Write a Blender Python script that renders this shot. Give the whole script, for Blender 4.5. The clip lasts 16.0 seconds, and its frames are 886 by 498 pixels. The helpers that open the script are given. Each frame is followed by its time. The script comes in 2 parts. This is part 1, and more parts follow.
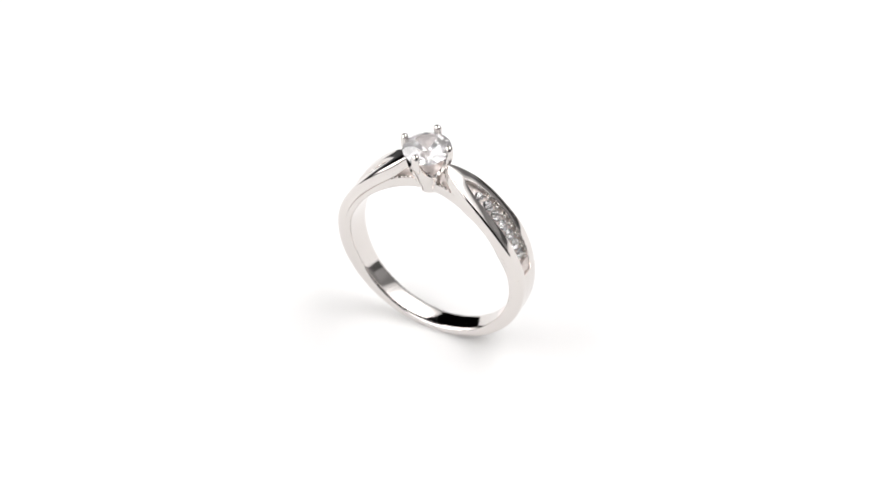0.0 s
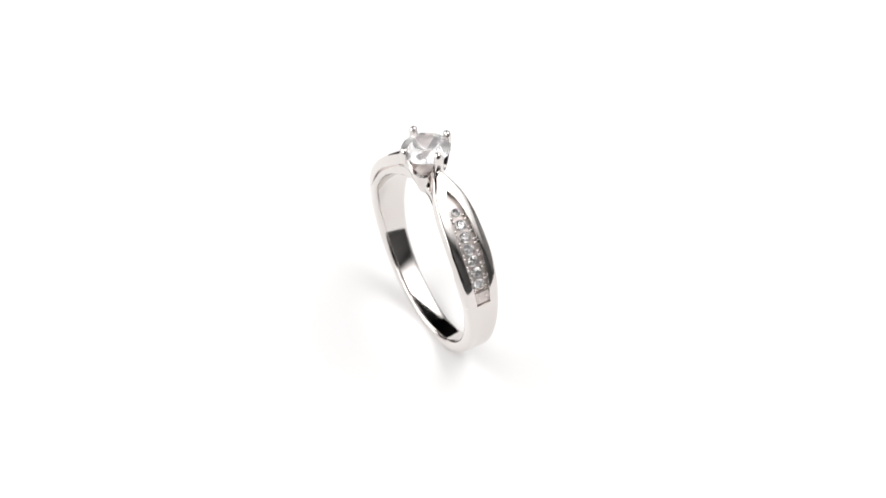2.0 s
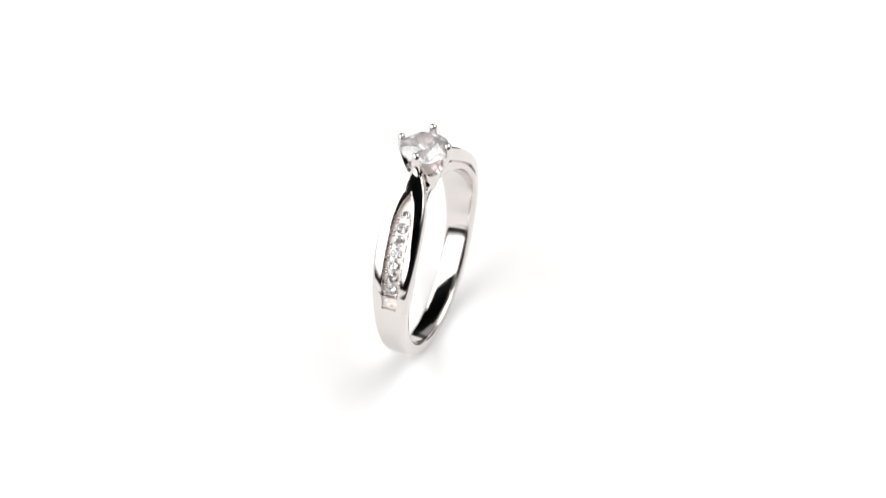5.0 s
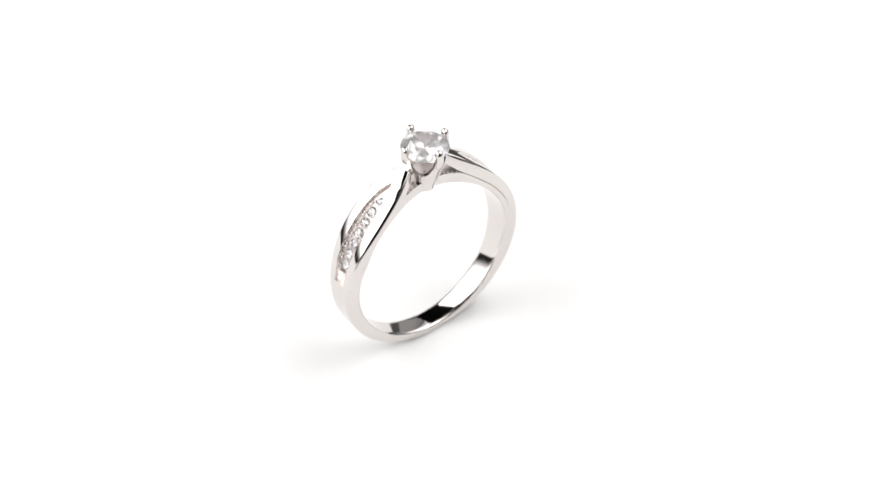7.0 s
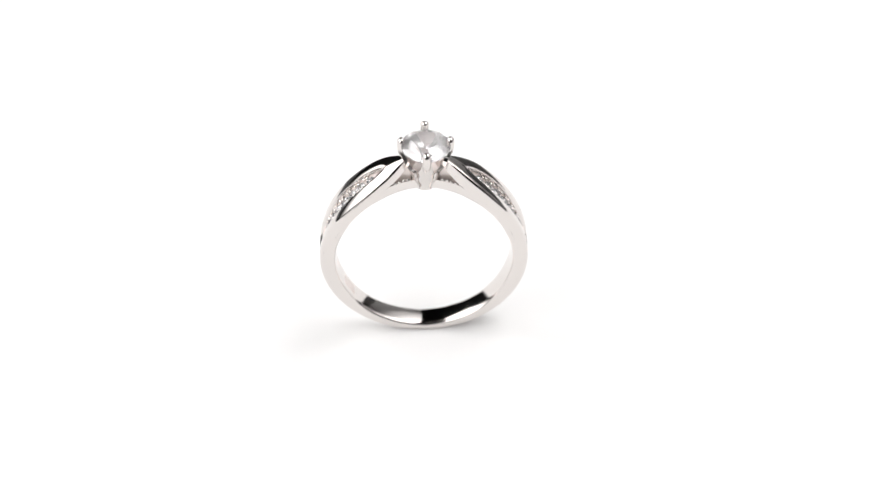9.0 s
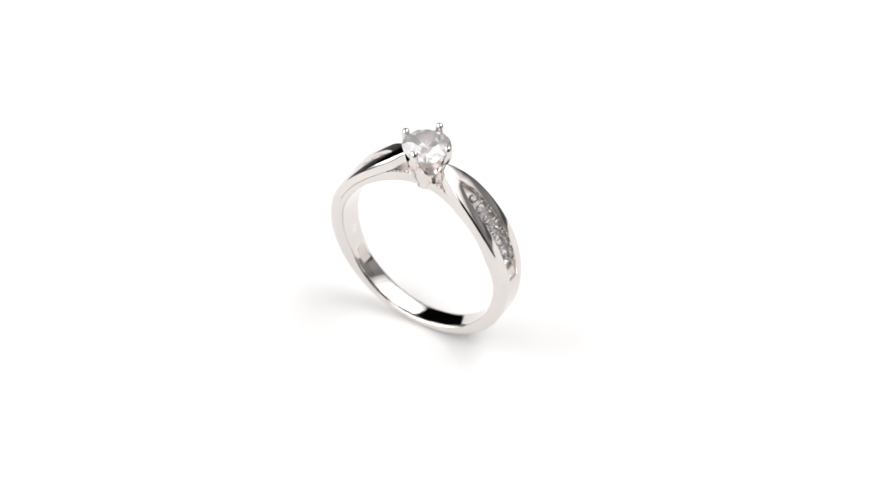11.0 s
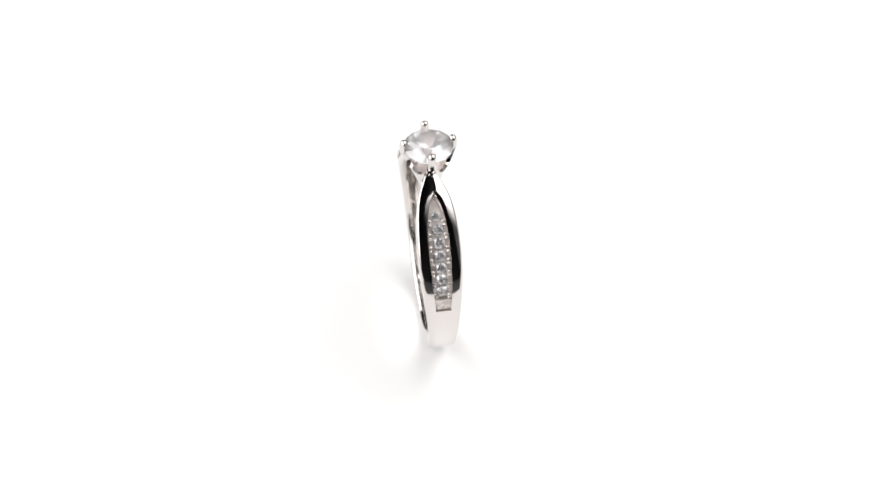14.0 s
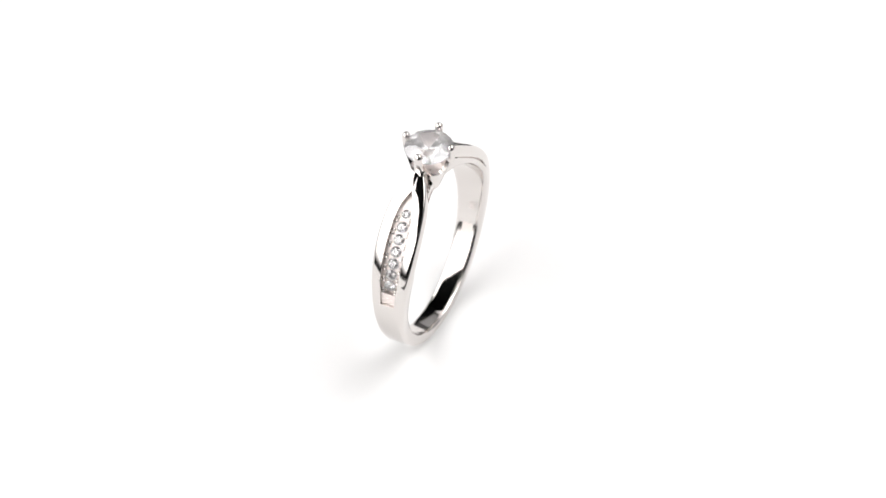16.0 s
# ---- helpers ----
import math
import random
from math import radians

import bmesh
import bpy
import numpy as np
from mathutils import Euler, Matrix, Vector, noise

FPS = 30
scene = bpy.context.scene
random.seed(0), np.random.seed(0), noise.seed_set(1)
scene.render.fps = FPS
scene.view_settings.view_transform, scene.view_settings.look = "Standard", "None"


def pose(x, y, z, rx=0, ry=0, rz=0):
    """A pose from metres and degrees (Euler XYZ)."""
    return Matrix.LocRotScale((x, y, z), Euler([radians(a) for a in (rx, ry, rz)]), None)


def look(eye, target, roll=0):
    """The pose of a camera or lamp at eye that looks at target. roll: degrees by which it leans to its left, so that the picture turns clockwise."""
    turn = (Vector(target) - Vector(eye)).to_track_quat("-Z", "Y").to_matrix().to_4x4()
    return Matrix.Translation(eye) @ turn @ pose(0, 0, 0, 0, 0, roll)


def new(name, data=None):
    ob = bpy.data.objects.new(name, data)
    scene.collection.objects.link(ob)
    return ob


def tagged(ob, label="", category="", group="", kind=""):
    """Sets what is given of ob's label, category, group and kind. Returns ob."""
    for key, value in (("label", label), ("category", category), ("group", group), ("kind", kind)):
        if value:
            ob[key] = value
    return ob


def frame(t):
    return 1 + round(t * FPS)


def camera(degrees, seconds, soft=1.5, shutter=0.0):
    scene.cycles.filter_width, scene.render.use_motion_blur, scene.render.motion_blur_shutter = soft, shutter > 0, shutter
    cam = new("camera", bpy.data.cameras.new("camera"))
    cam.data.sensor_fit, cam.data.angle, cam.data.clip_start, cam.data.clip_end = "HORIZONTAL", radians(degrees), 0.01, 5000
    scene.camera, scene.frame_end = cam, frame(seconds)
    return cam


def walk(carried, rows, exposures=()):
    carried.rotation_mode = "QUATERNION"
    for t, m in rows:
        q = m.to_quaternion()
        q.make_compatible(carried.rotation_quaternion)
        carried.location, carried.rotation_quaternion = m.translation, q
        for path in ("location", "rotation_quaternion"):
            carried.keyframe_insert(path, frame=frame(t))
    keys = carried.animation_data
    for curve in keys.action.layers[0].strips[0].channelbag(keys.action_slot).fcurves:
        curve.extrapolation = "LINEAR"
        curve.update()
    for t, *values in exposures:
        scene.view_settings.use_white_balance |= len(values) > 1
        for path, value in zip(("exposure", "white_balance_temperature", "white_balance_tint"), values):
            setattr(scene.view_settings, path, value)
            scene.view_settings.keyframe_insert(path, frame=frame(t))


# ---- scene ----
cam = camera(20.516, 16.0, soft=1.5)
MM = 0.001
EYE = (0.0, -0.180709, 0.183337)
TARGET = (0.001312, -0.000083, 0.010501)
cam.data.dof.use_dof, cam.data.dof.focus_distance, cam.data.dof.aperture_fstop = True, 0.241, 28
walk(cam, [(0, look(EYE, TARGET, -1.57)), (16, look(EYE, TARGET, -1.57))])

# ---- light: two soft panels in a dark studio ----
world = bpy.data.worlds.new("studio_dark")
scene.world = world
world.use_nodes = True
world.node_tree.nodes["Background"].inputs["Color"].default_value = (0.02, 0.02, 0.021, 1)


def soft_panel(name, place, sx, sy, watts, color):
    data = bpy.data.lights.new(name, "AREA")
    data.shape, data.size, data.size_y = "RECTANGLE", sx, sy
    data.energy, data.color = watts, color
    ob = new(name, data)
    ob.matrix_world = place
    return ob


def hot_spot(lamp, x0, sx, y0, sy, front):
    """Gives a lamp a bright spot that fades towards its rims, as a box with one bulb behind cloth has; places run from 0 to 1 across it."""
    data = lamp.data
    data.use_nodes = True
    nodes, links = data.node_tree.nodes, data.node_tree.links

    def calc(kind, one, two=None):
        node = nodes.new("ShaderNodeMath")
        node.operation = kind
        for socket, value in zip(node.inputs, (one, two)):
            if isinstance(value, (int, float)):
                socket.default_value = value
            elif value is not None:
                links.new(value, socket)
        return node.outputs[0]

    split = nodes.new("ShaderNodeSeparateXYZ")
    links.new(nodes.new("ShaderNodeNewGeometry").outputs["Parametric"], split.inputs[0])
    x, y = split.outputs[0], split.outputs[1]
    dx, dy = (calc("DIVIDE", calc("SUBTRACT", v, v0), sv) for v, v0, sv in ((x, x0, sx), (y, y0, sy)))
    far = calc("ADD", calc("MULTIPLY", dx, dx), calc("MULTIPLY", dy, dy))
    rim = nodes.new("ShaderNodeMapRange")
    rim.interpolation_type = "SMOOTHSTEP"
    links.new(y, rim.inputs["Value"])
    rim.inputs["From Max"].default_value = front
    glow = calc("MULTIPLY", calc("EXPONENT", calc("MULTIPLY", far, -1.0)), rim.outputs["Result"])
    links.new(glow, nodes["Emission"].inputs["Strength"])


overhead = soft_panel("overhead_softbox", pose(0.281, 0.056, 0.295, 0, 18, 8.5), 0.42, 0.77, 5.15, (1.0, 0.985, 0.985))
hot_spot(overhead, 0.06, 0.60, 0.50, 0.33, 0.2)
side = soft_panel("side_softbox", look((-0.38, -0.175, 0.26), (0, -0.175, 0.0)), 1.15, 0.54, 6.5, (1.0, 0.985, 0.985))
hot_spot(side, 0.5, 1.6, 0.62, 0.9, 0.31)


# ---- materials ----
def material(name):
    m = bpy.data.materials.new(name)
    m.use_nodes = True
    return m, m.node_tree.nodes, m.node_tree.links, m.node_tree.nodes["Principled BSDF"]


def coords(nodes):
    return nodes.new("ShaderNodeTexCoord").outputs["Object"]


def noise_bump(nodes, links, bsdf, scale, strength, distance):
    tex, bump = nodes.new("ShaderNodeTexNoise"), nodes.new("ShaderNodeBump")
    tex.inputs["Scale"].default_value, tex.inputs["Detail"].default_value = scale, 4
    bump.inputs["Strength"].default_value, bump.inputs["Distance"].default_value = strength, distance
    links.new(coords(nodes), tex.inputs["Vector"])
    links.new(tex.outputs["Fac"], bump.inputs["Height"])
    links.new(bump.outputs["Normal"], bsdf.inputs["Normal"])


def metal(name, color, rough_low, rough_high, bump_strength, bump_scale, share=1.0):
    m, nodes, links, bsdf = material(name)
    bsdf.inputs["Base Color"].default_value = (*color, 1)
    bsdf.inputs["Metallic"].default_value = share
    tex, span = nodes.new("ShaderNodeTexNoise"), nodes.new("ShaderNodeMapRange")
    tex.inputs["Scale"].default_value, tex.inputs["Detail"].default_value = 700, 5
    span.inputs["To Min"].default_value, span.inputs["To Max"].default_value = rough_low, rough_high
    links.new(coords(nodes), tex.inputs["Vector"])
    links.new(tex.outputs["Fac"], span.inputs["Value"])
    links.new(span.outputs["Result"], bsdf.inputs["Roughness"])
    noise_bump(nodes, links, bsdf, bump_scale, bump_strength, 0.00002)
    return m


def gem(name, ior, clear):
    m, nodes, links, bsdf = material(name)
    bsdf.inputs["Base Color"].default_value = (1.0, 0.988, 0.992, 1)
    bsdf.inputs["Roughness"].default_value = 0.01
    bsdf.inputs["IOR"].default_value = ior
    # below 1, the rest is white haze standing in for light returned by facets
    bsdf.inputs["Transmission Weight"].default_value = clear
    return m


def plain(name, low, high, scale, rough):
    m, nodes, links, bsdf = material(name)
    tex, mix = nodes.new("ShaderNodeTexNoise"), nodes.new("ShaderNodeMix")
    mix.data_type = "RGBA"
    tex.inputs["Scale"].default_value, tex.inputs["Detail"].default_value = scale, 6
    mix.inputs["A"].default_value, mix.inputs["B"].default_value = (*low, 1), (*high, 1)
    links.new(coords(nodes), tex.inputs["Vector"])
    links.new(tex.outputs["Fac"], mix.inputs["Factor"])
    links.new(mix.outputs["Result"], bsdf.inputs["Base Color"])
    bsdf.inputs["Roughness"].default_value = rough
    return m


SILVER = metal("polished_silver", (0.725, 0.69, 0.668), 0.05, 0.11, 0.12, 260)
CAST = metal("cast_silver", (0.88, 0.80, 0.765), 0.28, 0.5, 0.9, 2600, 0.65)
GEM = gem("whitened_gem", 2.15, 0.79)
SMALL_GEM = gem("small_whitened_gem", 2.2, 0.88)
PAPER = plain("white_card", (0.80, 0.80, 0.795), (0.84, 0.84, 0.835), 60, 0.75)
GREY = plain("grey_card", (0.29, 0.29, 0.29), (0.34, 0.34, 0.34), 12, 0.8)

PALE = plain("pale_grey_card", (0.42, 0.42, 0.42), (0.48, 0.48, 0.48), 12, 0.8)
SLATE = plain("dark_grey_felt", (0.10, 0.10, 0.10), (0.14, 0.14, 0.14), 40, 0.9)
DARK = plain("dark_studio_paint", (0.018, 0.018, 0.019), (0.03, 0.03, 0.031), 6, 0.8)


# ---- mesh helpers ----
def part(name, bm, mat, parent=None, label="", smooth=40):
    bmesh.ops.recalc_face_normals(bm, faces=bm.faces)
    me = bpy.data.meshes.new(name)
    bm.to_mesh(me)
    bm.free()
    if smooth:
        me.polygons.foreach_set("use_smooth", [True] * len(me.polygons))
        me.set_sharp_from_angle(angle=radians(smooth))
    me.materials.append(mat)
    ob = new(name, me)
    ob.parent = parent
    return tagged(ob, label) if label else ob


def box(bm, x0, x1, y0, y1, z0, z1):
    m = Matrix.Translation(((x0 + x1) / 2, (y0 + y1) / 2, (z0 + z1) / 2)) @ Matrix.Diagonal((x1 - x0, y1 - y0, z1 - z0, 1))
    return bmesh.ops.create_cube(bm, size=1, matrix=m)


def curve(table, x):
    """Smooth value at x from (x, value) pairs in rising order of x."""
    xs, vs = [a for a, _ in table], [b for _, b in table]
    if x <= xs[0]:
        return vs[0]
    if x >= xs[-1]:
        return vs[-1]
    slopes = []
    for i in range(len(xs)):
        a, b = max(i - 1, 0), min(i + 1, len(xs) - 1)
        slopes.append((vs[b] - vs[a]) / (xs[b] - xs[a]))
    i = max(k for k in range(len(xs) - 1) if xs[k] <= x)
    h = xs[i + 1] - xs[i]
    u = (x - xs[i]) / h
    return ((2 * u**3 - 3 * u**2 + 1) * vs[i] + (u**3 - 2 * u**2 + u) * h * slopes[i]
            + (3 * u**2 - 2 * u**3) * vs[i + 1] + (u**3 - u**2) * h * slopes[i + 1])


def eased(table, spread):
    """The same curve, evened out over a few degrees and given at every half degree."""
    xs = np.arange(table[0][0], table[-1][0] + 0.01, 0.5)
    vs = np.array([curve(table, x) for x in xs])
    n = int(spread * 6)
    long = np.concatenate([2 * vs[0] - vs[n:0:-1], vs, 2 * vs[-1] - vs[-2:-n - 2:-1]])
    bell = np.exp(-0.5 * (np.arange(-n, n + 1) * 0.5 / spread) ** 2)
    return list(zip(xs.tolist(), np.convolve(long, bell / bell.sum(), "valid").tolist()))


def sweep(bm, loops, closed=False):
    """Joins closed loops of equal length into a tube, capped at both ends unless closed on itself."""
    rings = [[bm.verts.new(Vector(p) * MM) for p in loop] for loop in loops]
    pairs = list(zip(rings, rings[1:])) + ([(rings[-1], rings[0])] if closed else [])
    for a, b in pairs:
        for i in range(len(a)):
            j = (i + 1) % len(a)
            bm.faces.new((a[i], a[j], b[j], b[i]))
    if not closed:
        bm.faces.new(rings[0][::-1])
        bm.faces.new(rings[-1])


# ---- the studio ----
def studio():
    bm = bmesh.new()
    box(bm, -0.50, 0.45, -0.062, 0.064, -0.003, 0.0)
    bmesh.ops.bevel(bm, geom=bm.edges[:], offset=0.0008, segments=2, affect="EDGES")
    tagged(part("ground", bm, PAPER), "bright white card sheet under the ring", "table top", kind="structure")
    # unseen sheet, added so the band's inside mirrors white instead of dark table
    bm = bmesh.new()
    box(bm, -0.50, -0.055, -0.25, -0.064, -0.003, 0.0)
    bmesh.ops.bevel(bm, geom=bm.edges[:], offset=0.0008, segments=2, affect="EDGES")
    tagged(part("reflection_sheet", bm, PAPER), "unseen white card sheet added to lighten reflections inside the band", "card")
    # unseen boards, added for the dark-to-light steps that the silver mirrors
    for b, mat, label in (((0.545, 0.551, -0.70, 0.04, -0.004, 0.35), GREY, "unseen matt grey board added to tone the ring's reflections"),
                          ((0.545, 0.551, 0.042, 0.47, -0.004, 0.07), SLATE, "unseen low dark grey board added to darken reflections, under a pale one"),
                          ((0.545, 0.551, 0.042, 0.47, 0.07, 0.35), PALE, "unseen pale grey board added to lighten reflections, above a dark one"),
                          ((0.20, 0.54, -0.326, -0.32, -0.004, 0.35), SLATE, "unseen dark grey board added near the card's front to tone reflections"),
                          ((0.045, 0.521, 0.47, 0.476, -0.004, 0.09), SLATE, "unseen low dark grey board added behind the card to darken reflections"),
                          ((0.045, 0.521, 0.47, 0.476, 0.09, 0.37), PALE, "unseen pale grey board added behind the card to lighten reflections")):
        bm = bmesh.new()
        box(bm, *b)
        tagged(part("unseen_board", bm, mat), label, "reflector", group="reflector boards")
    bm = bmesh.new()
    box(bm, -1.2, 1.2, -1.2, 1.2, -0.03, -0.004)
    tagged(part("floor", bm, DARK), "dark matt studio table around the card", "table", kind="structure")
    for name, b in (("wall_north", (-1.25, 1.25, 1.2, 1.25, -0.03, 1.5)), ("wall_south", (-1.25, 1.25, -1.25, -1.2, -0.03, 1.5)),
                    ("wall_west", (-1.25, -1.2, -1.2, 1.2, -0.03, 1.5)), ("wall_east", (1.2, 1.25, -1.2, 1.2, -0.03, 1.5)),
                    ("ceiling", (-1.25, 1.25, -1.25, 1.25, 1.5, 1.55))):
        bm = bmesh.new()
        box(bm, *b)
        tagged(part(name, bm, DARK), "dark matt studio surface", "wall", kind="structure")


studio()

# ---- the ring: angles from its top, radii and widths in millimetres ----
JOIN = 24
END = 84.0
INNER = [(0, 8.92), (30, 9.0), (100, 9.0), (120, 9.12), (150, 9.5), (180, 9.72)]
WIDTH = [(9, 0.30), (11, 0.64), (15, 1.12), (20, 1.54), (24, 1.77), (30, 1.97), (40, 2.13), (50, 2.17), (60, 2.13), (70, 2.00), (80, 1.85), (90, 1.68), (110, 1.42), (140, 1.25), (180, 1.18)]
OUTER = [(9, 12.46), (12, 12.33), (15, 12.12), (20, 11.80), (24, 11.57), (30, 11.25), (40, 10.90), (50, 10.70), (60, 10.61), (75, 10.58), (90, 10.58), (180, 10.58)]
GROOVE = [(19.8, 0.01), (22, 0.25), (25.5, 0.56), (32, 0.84), (40, 0.99), (50, 1.04), (60, 1.0), (70, 0.93), (80, 0.76), (84, 0.74)]
BASE = [(0, 10.15), (18, 10.15), (24, 10.02), (32, 9.78), (42, 9.6), (90, 9.6)]
UNDER = [(9, 11.5), (13, 11.0), (17, 10.62), (24, 10.28), (35, 9.95), (50, 9.72), (66, 9.6), (90, 9.6)]
BRIDGE = [(0, 0.85), (8, 0.90), (15, 1.05), (24, 1.31)]
WIDTH, OUTER, INNER = eased(WIDTH, 2.5), eased(OUTER, 3), eased(INNER, 4)
LEDGE = [(24, 0.48), (40, 0.46), (55, 0.28), (66, 0)]
SEAT = 0.54


def at(angle, y, r):
    a = radians(angle)
    return (r * math.sin(a), y, r * math.cos(a))


def crest(w, c, r, e, slope=0.0, rise=0.0):
    """The rounded upper half of a strip between half-widths c and w, from its outer side to its inner edge; slope lowers its outer part, rise lifts it."""
    lip = 1 if c > 0.1 else 0
    points = [(w, r - 0.85 * e), (w - 0.03 * e, r - 0.62 * e), (w - 0.10 * e, r - 0.42 * e), (w - 0.22 * e, r - 0.24 * e), (w - 0.40 * e, r - 0.10 * e),
              (w - 0.62 * e, r - 0.025 * e), (c + 0.2 * e, r), (c + 0.05 * e, r - 0.012 * lip), (c, r - 0.05 * lip)]
    middle = c + 0.3 * (w - c)
    return [(y, q - slope * max(0, y - middle) + rise * (y - c)) for y, q in points]


def band_loop(angle, side, full):
    """The band's cross-section at an angle from the top: the whole band, or only the base under a shoulder."""
    w = curve(BRIDGE, angle) if angle < JOIN else curve(WIDTH, angle) - curve(LEDGE, angle)
    r, n = curve(OUTER, angle), curve(INNER, angle)
    half = [(w - 0.42, n), (w - 0.2, n + 0.03), (w - 0.06, n + 0.12), (w, n + 0.26)]
    if full:
        c = 0.8 * w / curve(WIDTH, END)
        e = (w - c) / 1.1 * curve([(END, 0.62), (100, 0.55), (180, 0.42)], angle)
        half += crest(w, c, r, e)[:-1] + [(c * 0.6, r + 0.01)]
    else:
        b = curve(BASE, angle)
        half += [(w, b)] + [(w * k / 9, b) for k in range(8, 0, -1)]
    return [at(side * angle, y, q) for y, q in half + [(-y, q) for y, q in half[::-1]]]


def band(parent):
    bm = bmesh.new()
    loops = [band_loop(a, 1, False) for a in np.linspace(0, END, 57)]
    loops += [band_loop(a, 1, True) for a in np.linspace(END, 180, 61)]
    loops += [band_loop(a, -1, True) for a in np.linspace(180, END, 61)[1:]]
    loops += [band_loop(a, -1, False) for a in np.linspace(END, 0, 57)[:-1]]
    sweep(bm, loops, closed=True)
    part("shank", bm, SILVER, parent, "polished silver band widening to the shoulders")


def rail(side, hand, parent):
    """One of the two strips of a shoulder that run together below the head."""
    bm = bmesh.new()
    loops = []
    for a in np.linspace(9, END, 76):
        w, r, c = curve(WIDTH, a), curve(OUTER, a), curve(GROOVE, a) if a > 19.8 else 0.004
        low = curve(UNDER, a)
        if side != hand:
            slope, rise = 0, curve([(9, 0.05), (20, 0.06), (50, 0.06), (70, 0)], a)
        elif side < 0:
            slope, rise = curve([(9, 0.2), (20, 0.27), (32, 0.4), (45, 0.4), (60, 0.1), (75, 0)], a), 0
        else:
            slope, rise = curve([(9, 0.10), (20, 0.16), (40, 0.14), (60, 0.06), (75, 0)], a), 0.04
        e = min(1, (w - c) / 1.1) * curve([(9, 0.4), (50, 0.42), (70, 0.55), (END, 0.62)], a)
        points = [(c, low), (w, low)] + crest(w, c, r, e, slope, rise)
        loops.append([at(side * a, hand * y, q) for y, q in points])
    sweep(bm, loops)
    part("shoulder_rail", bm, SILVER, parent)


def brilliant(bm, radius, turn=0.0):
    """A round brilliant cut, girdle at the origin."""
    pts = []
    for k in range(8):
        a, b = radians(45 * k + turn), radians(45 * k + 22.5 + turn)
        pts.append((0.55 * math.cos(a), 0.55 * math.sin(a), 0.33))
        pts.append((0.80 * math.cos(b), 0.80 * math.sin(b), 0.185))
        pts.append((0.24 * math.cos(b), 0.24 * math.sin(b), -0.685))
    for k in range(16):
        a = radians(22.5 * k + turn)
        pts.append((math.cos(a), math.sin(a), 0.03))
        pts.append((math.cos(a), math.sin(a), -0.03))
    pts.append((0, 0, -0.87))
    verts = [bm.verts.new(Vector(p) * radius * MM) for p in pts]
    bmesh.ops.convex_hull(bm, input=verts)
    bmesh.ops.dissolve_limit(bm, angle_limit=radians(1.0), verts=bm.verts[:], edges=bm.edges[:])


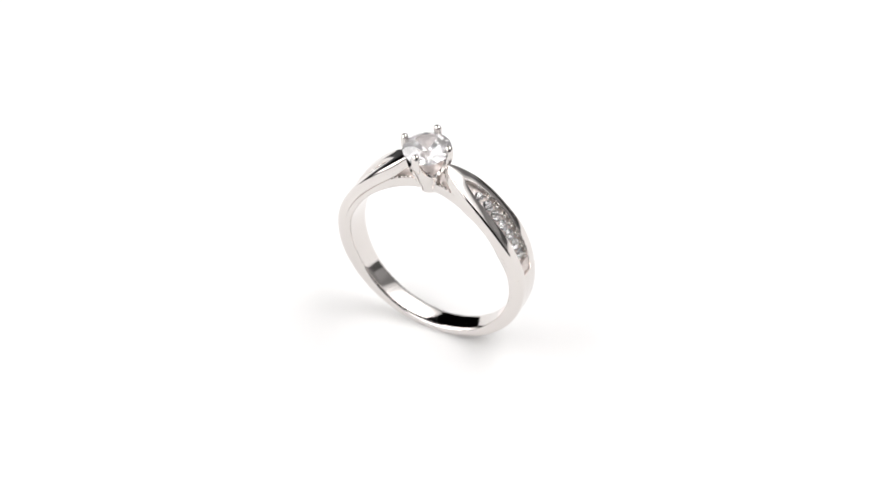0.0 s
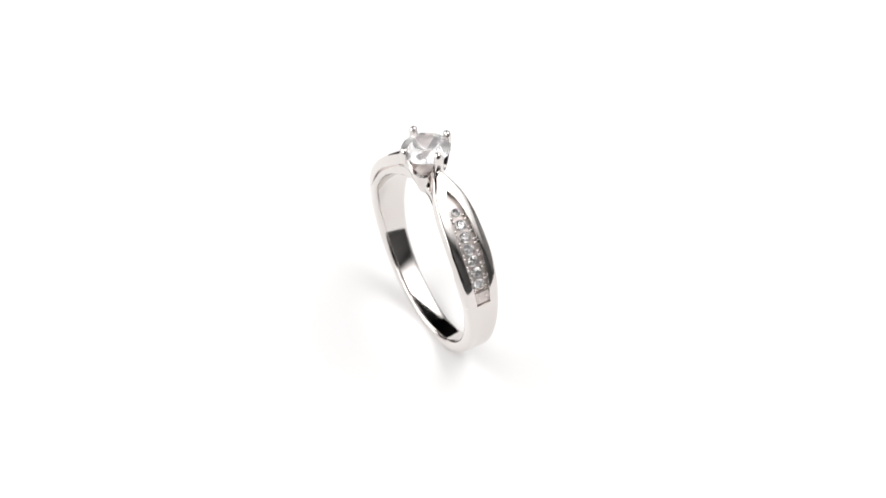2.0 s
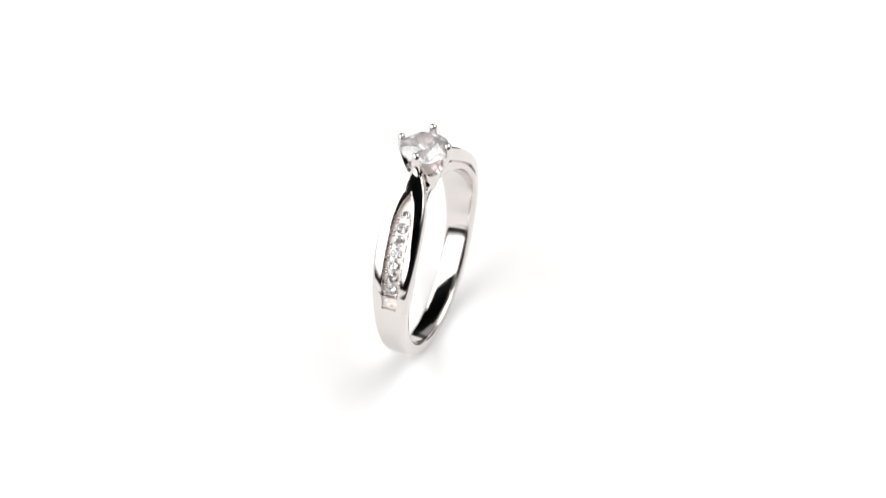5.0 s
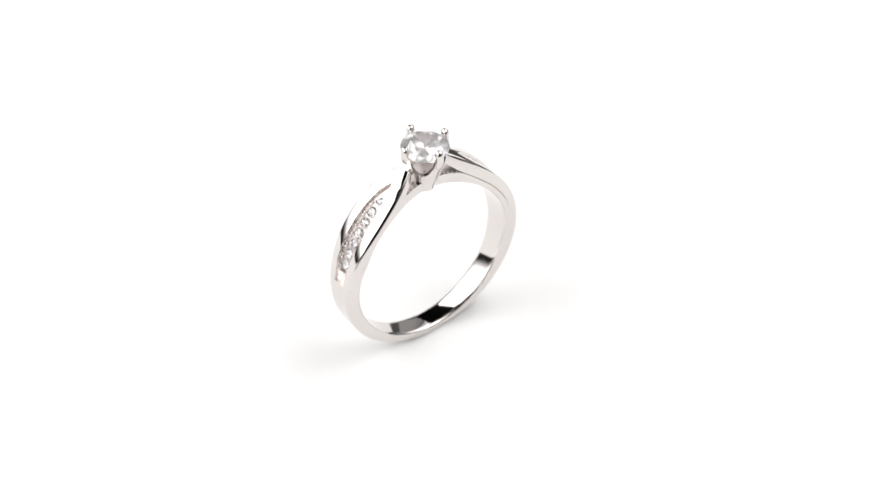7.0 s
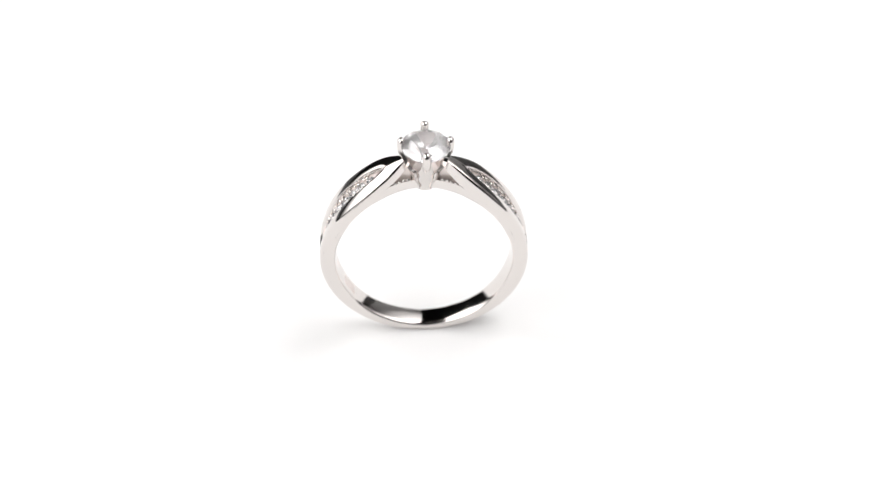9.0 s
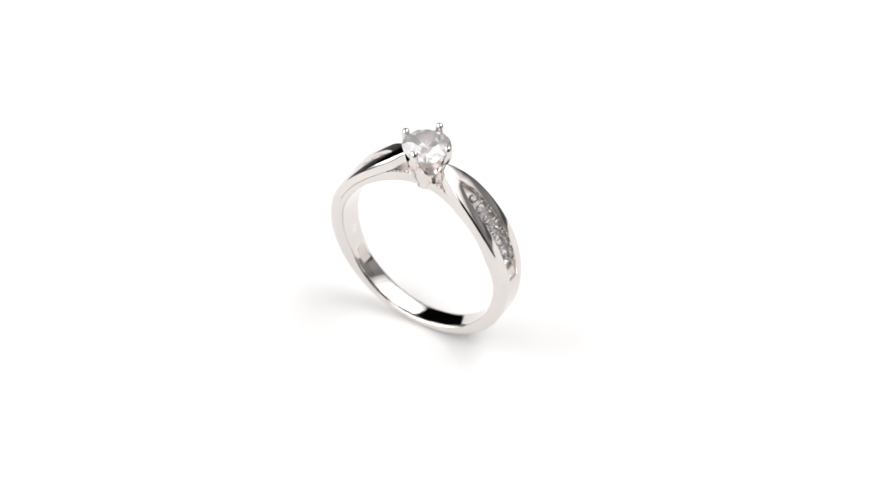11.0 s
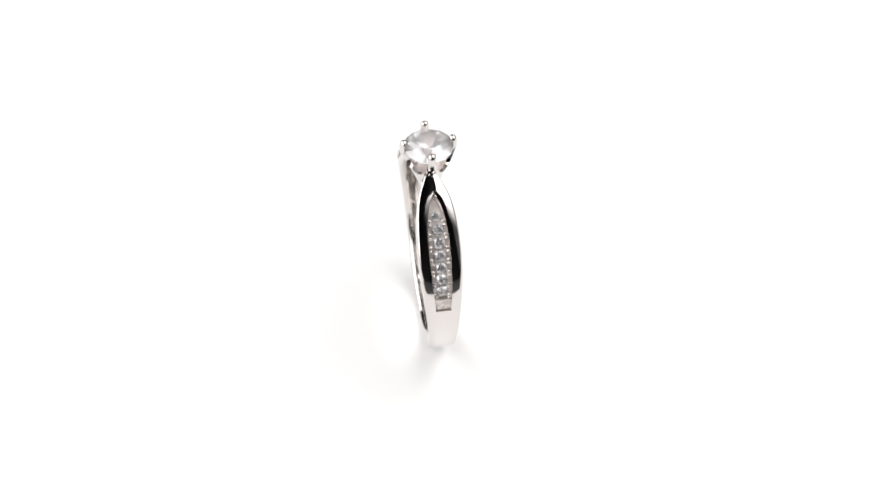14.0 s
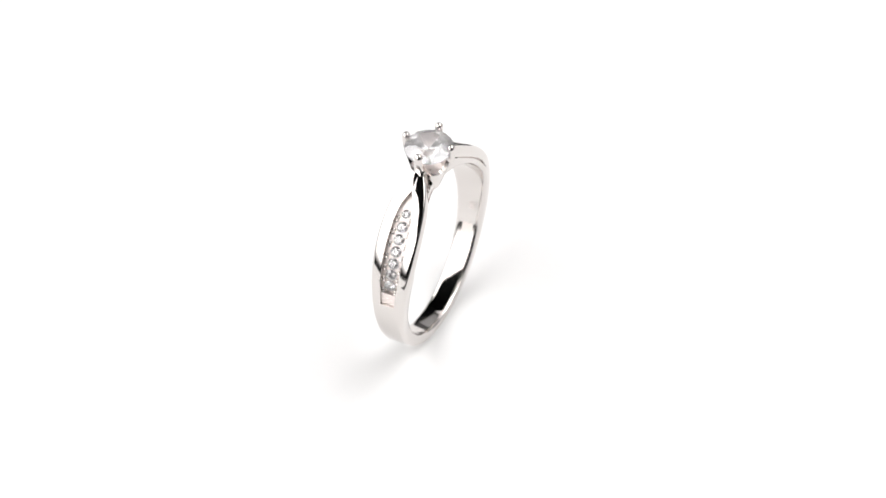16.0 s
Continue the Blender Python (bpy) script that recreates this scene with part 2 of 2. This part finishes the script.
def small_stones(side, parent):
    """The channel: its bed, the pierced seat, seven small stones, the beads between them and the square end plate."""
    bm = bmesh.new()
    loops = []
    for a in np.linspace(19.9, END - 0.2, 46):
        c, r, b = max(curve(GROOVE, a) - 0.003, 0.006), curve(OUTER, a), curve(BASE, a) + 0.004
        top = max(r - 0.9, b + 0.05) if a > 27 else max(r - 0.62, b + 0.05)
        loops.append([at(side * a, y, q) for y, q in ((-c, top), (c, top), (c, b), (-c, b))])
    sweep(bm, loops)
    part("channel_bed", bm, CAST, parent)
    step = 6.95
    angles = [30.1 + step * k for k in range(7)]
    bm = bmesh.new()
    for k, a in enumerate(angles):
        hole = 0.42 if k == 0 else 0.50
        rows = [[], [], []]
        for m in range(32):
            phi = 2 * math.pi * m / 32
            u, v = math.cos(phi), math.sin(phi)
            big = max(abs(u), abs(v))
            b = a + u / big * (step / 2 if u < 0 or k < 6 else 4.2)
            if k == 0 and u < 0:
                b = a + u / big * 4.2
            rows[0].append(at(side * b, v / big * (curve(GROOVE, b) - 0.004), curve(OUTER, b) - SEAT))
            b = a + math.degrees(hole * u / 10.9)
            rows[1].append(at(side * b, hole * v, curve(OUTER, b) - SEAT + 0.03))
            rows[2].append(at(side * b, hole * v, curve(OUTER, b) - SEAT - 0.22))
        grid = [[bm.verts.new(Vector(p) * MM) for p in row] for row in rows]
        for g, h in zip(grid, grid[1:]):
            for m in range(32):
                bm.faces.new((g[m], g[(m + 1) % 32], h[(m + 1) % 32], h[m]))
    bmesh.ops.remove_doubles(bm, verts=bm.verts[:], dist=0.003 * MM)
    seat = part("stone_seat", bm, CAST, parent, "frosted silver seat of the small stones")
    stone = bmesh.new()
    brilliant(stone, 0.60)
    first = part("small_stone", stone, SMALL_GEM, None, smooth=0)
    for k, a in enumerate(angles):
        ob = first if k == 0 else new("small_stone", first.data)
        ob.parent = seat
        r = curve(OUTER, a) - SEAT + 0.12
        lean = 5 * math.sin(7.3 * k + side)
        ob.matrix_basis = (Matrix.Translation(Vector(at(side * a, 0, r)) * MM) @ pose(0, 0, 0, 0, side * a, 0) @ pose(0, 0, 0, lean, 4 * math.cos(5.1 * k), 17 * k)
                           @ Matrix.Diagonal((*[0.8 if k == 0 else 1] * 3, 1)))
    bead = None
    for a in [x + step / 2 for x in angles]:
        r = curve(OUTER, a) - SEAT + 0.09
        for hand in (-1, 1):
            for shift in (-1.05, 1.05):
                c = curve(GROOVE, a + shift) - 0.22
                if bead is None:
                    bm = bmesh.new()
                    bmesh.ops.create_uvsphere(bm, u_segments=10, v_segments=6, radius=0.19 * MM)
                    bead = part("bead", bm, SILVER, seat)
                    ob = bead
                else:
                    ob = new("bead", bead.data)
                    ob.parent = seat
                ob.matrix_basis = Matrix.Translation(Vector(at(side * (a + shift), hand * c, r)) * MM) @ pose(0, 0, 0, 0, side * a, 0)
    bm = bmesh.new()
    loops = []
    for k, a in enumerate(np.linspace(77.0, 83.8, 18)):
        c, r = curve(GROOVE, a) - 0.01, curve(OUTER, a) - 0.24
        top = [(c * u, r + 0.11 * noise.noise((u * 3.2 + 5 * side, k * 0.55, 1.7)) + 0.05 * noise.noise((u * 8, k * 1.4, side))) for u in np.linspace(-1, 1, 13)]
        loops.append([at(side * a, y, q) for y, q in [(-c, r - 0.6)] + top + [(c, r - 0.6)]])
    sweep(bm, loops)
    part("end_plate", bm, CAST, parent)
    bm = bmesh.new()
    loops = []
    for a in np.linspace(8, 65, 40):
        top = curve(UNDER, a) - 0.004 if a > 20 else curve(UNDER, a) + 0.2
        w = 0.5 if a <= 20 else curve(BRIDGE, a) - 0.2 if a < JOIN else curve(WIDTH, a) - curve(LEDGE, a) - 0.2
        b = curve(BASE, a) + 0.008
        top = max(top, b + 0.004)
        loops.append([at(side * a, y, q) for y, q in ((-w, b), (w, b), (w, top), (-w, top))])
    sweep(bm, loops)
    part("gallery_web", bm, CAST, parent)
    # scalloped edge of the setting, seen below the shoulder's strips
    for a in np.arange(9.5, 23, 2.6):
        w = curve(BRIDGE, a) if a < JOIN else curve(WIDTH, a) - curve(LEDGE, a)
        for hand in (-1, 1):
            ob = new("gallery_bead", bead.data)
            ob.parent = parent
            ob.matrix_basis = Matrix.Translation(Vector(at(side * a, hand * (w - 0.14), curve(BASE, a) + 0.04)) * MM)


def head(parent):
    """The four-claw basket and its stone."""
    bm = bmesh.new()
    n = 160
    profile = [(8.8, 0.98), (9.2, 1.07), (9.7, 1.26), (10.2, 1.45), (11.0, 1.72), (11.6, 1.96), (12.1, 2.16), (12.9, 2.46), (13.7, 2.66)]
    loops = []
    for k in range(n):
        phi = 2 * math.pi * k / n
        near = abs(((phi / (math.pi / 2)) + 0.5) % 1 - 0.5) * 2
        u = min(max((near - 0.24) / 0.76, 0), 1)
        rim = 11.5 + 2.1 * (1 - math.sqrt(1 - (1 - u) ** 2))
        col = []
        for i in range(13):
            z = 8.8 + (rim - 8.8) * i / 12
            r = curve(profile, z)
            col.append((r * math.cos(phi), r * math.sin(phi), z))
        for i in range(12, -1, -1):
            z = 8.8 + (rim - 8.8) * i / 12
            r = max(curve(profile, z) - 0.40, 0.25)
            col.append((r * math.cos(phi), r * math.sin(phi), z))
        loops.append(col)
    sweep(bm, loops, closed=True)
    turned = pose(0, 0.05 * MM, 0, 0, 0, 1.0)
    basket = part("basket", bm, SILVER, parent)
    basket.matrix_basis = turned
    bm = bmesh.new()
    loops = []
    for k in range(n):
        phi = 2 * math.pi * k / n
        rim = 11.42
        wall = [(curve(profile, z) - 0.404, z) for z in np.linspace(10.0, rim, 7)] + [(curve(profile, z) - 0.45, z) for z in np.linspace(rim, 10.9, 7)]
        col = wall + [(0.95, 10.75), (0.5, 10.62), (0.12, 10.6), (0.12, 10.0)]
        loops.append([(r * math.cos(phi), r * math.sin(phi), z) for r, z in col])
    sweep(bm, loops, closed=True)
    part("cup_lining", bm, CAST, basket, "frosted silver inside of the cup")
    for k in range(4):
        bm = bmesh.new()
        loops = []
        path = [(1.98, 11.95, 0.10), (2.10, 12.3, 0.30), (2.24, 12.75, 0.43), (2.38, 13.2, 0.47), (2.47, 13.75, 0.43), (2.48, 14.1, 0.42), (2.45, 14.34, 0.44),
                (2.42, 14.54, 0.42), (2.39, 14.70, 0.33), (2.37, 14.80, 0.19), (2.37, 14.83, 0.03)]
        for r, z, w in path:
            loops.append([(r + w * 0.85 * math.cos(b), w * math.sin(b), z + 0.1 * w * math.cos(b)) for b in np.linspace(0, 2 * math.pi, 18, endpoint=False)])
        sweep(bm, loops)
        ob = part("claw", bm, SILVER, basket, smooth=70)
        ob.matrix_basis = pose(0, 0, 0, 0, 0, 90 * k)
    bm = bmesh.new()
    brilliant(bm, 2.46, 8)
    ob = part("centre_stone", bm, GEM, parent, "clear round brilliant-cut stone", smooth=0)
    ob.matrix_basis = pose(0, 0.05 * MM, 13.75 * MM)


def hallmarks(parent):
    """Shallow stamped marks on the inside of the band."""
    for a0, a1, y0, y1 in ((118.0, 130.0, -0.50, 0.74),
                           (102.2, 102.9, 0.0, 0.6), (104.0, 104.7, 0.0, 0.6), (105.8, 106.5, 0.0, 0.6)):
        bm = bmesh.new()
        loops = []
        for a in np.linspace(a0, a1, 5):
            n = curve(INNER, a)
            loops.append([at(-a, y, q) for y, q in ((y0, n + 0.05), (y0, n - 0.012), (y1, n - 0.012), (y1, n + 0.05))])
        sweep(bm, loops)
        part("hallmark", bm, CAST, parent)


def make_ring():
    ob = new("ring")
    band(ob)
    for side in (-1, 1):
        for hand in (-1, 1):
            rail(side, hand, ob)
        small_stones(side, ob)
    head(ob)
    hallmarks(ob)
    return tagged(ob, "polished silver solitaire ring with clear stones, standing on white card", "ring")


ring = make_ring()


def motions():
    rows = []
    for k in range(33):
        t = k / 2
        turn = pose(0, 0, 0, 0, 0, -(16.752 * (t - 9.0) - 0.28))
        rows.append((t, turn @ pose(-0.66 * MM, 0.01 * MM, 10.59 * MM, 0, 2.29, 0) @ pose(0, 0, 0, -0.45, 0, 0.1)))
    walk(ring, rows)


motions()
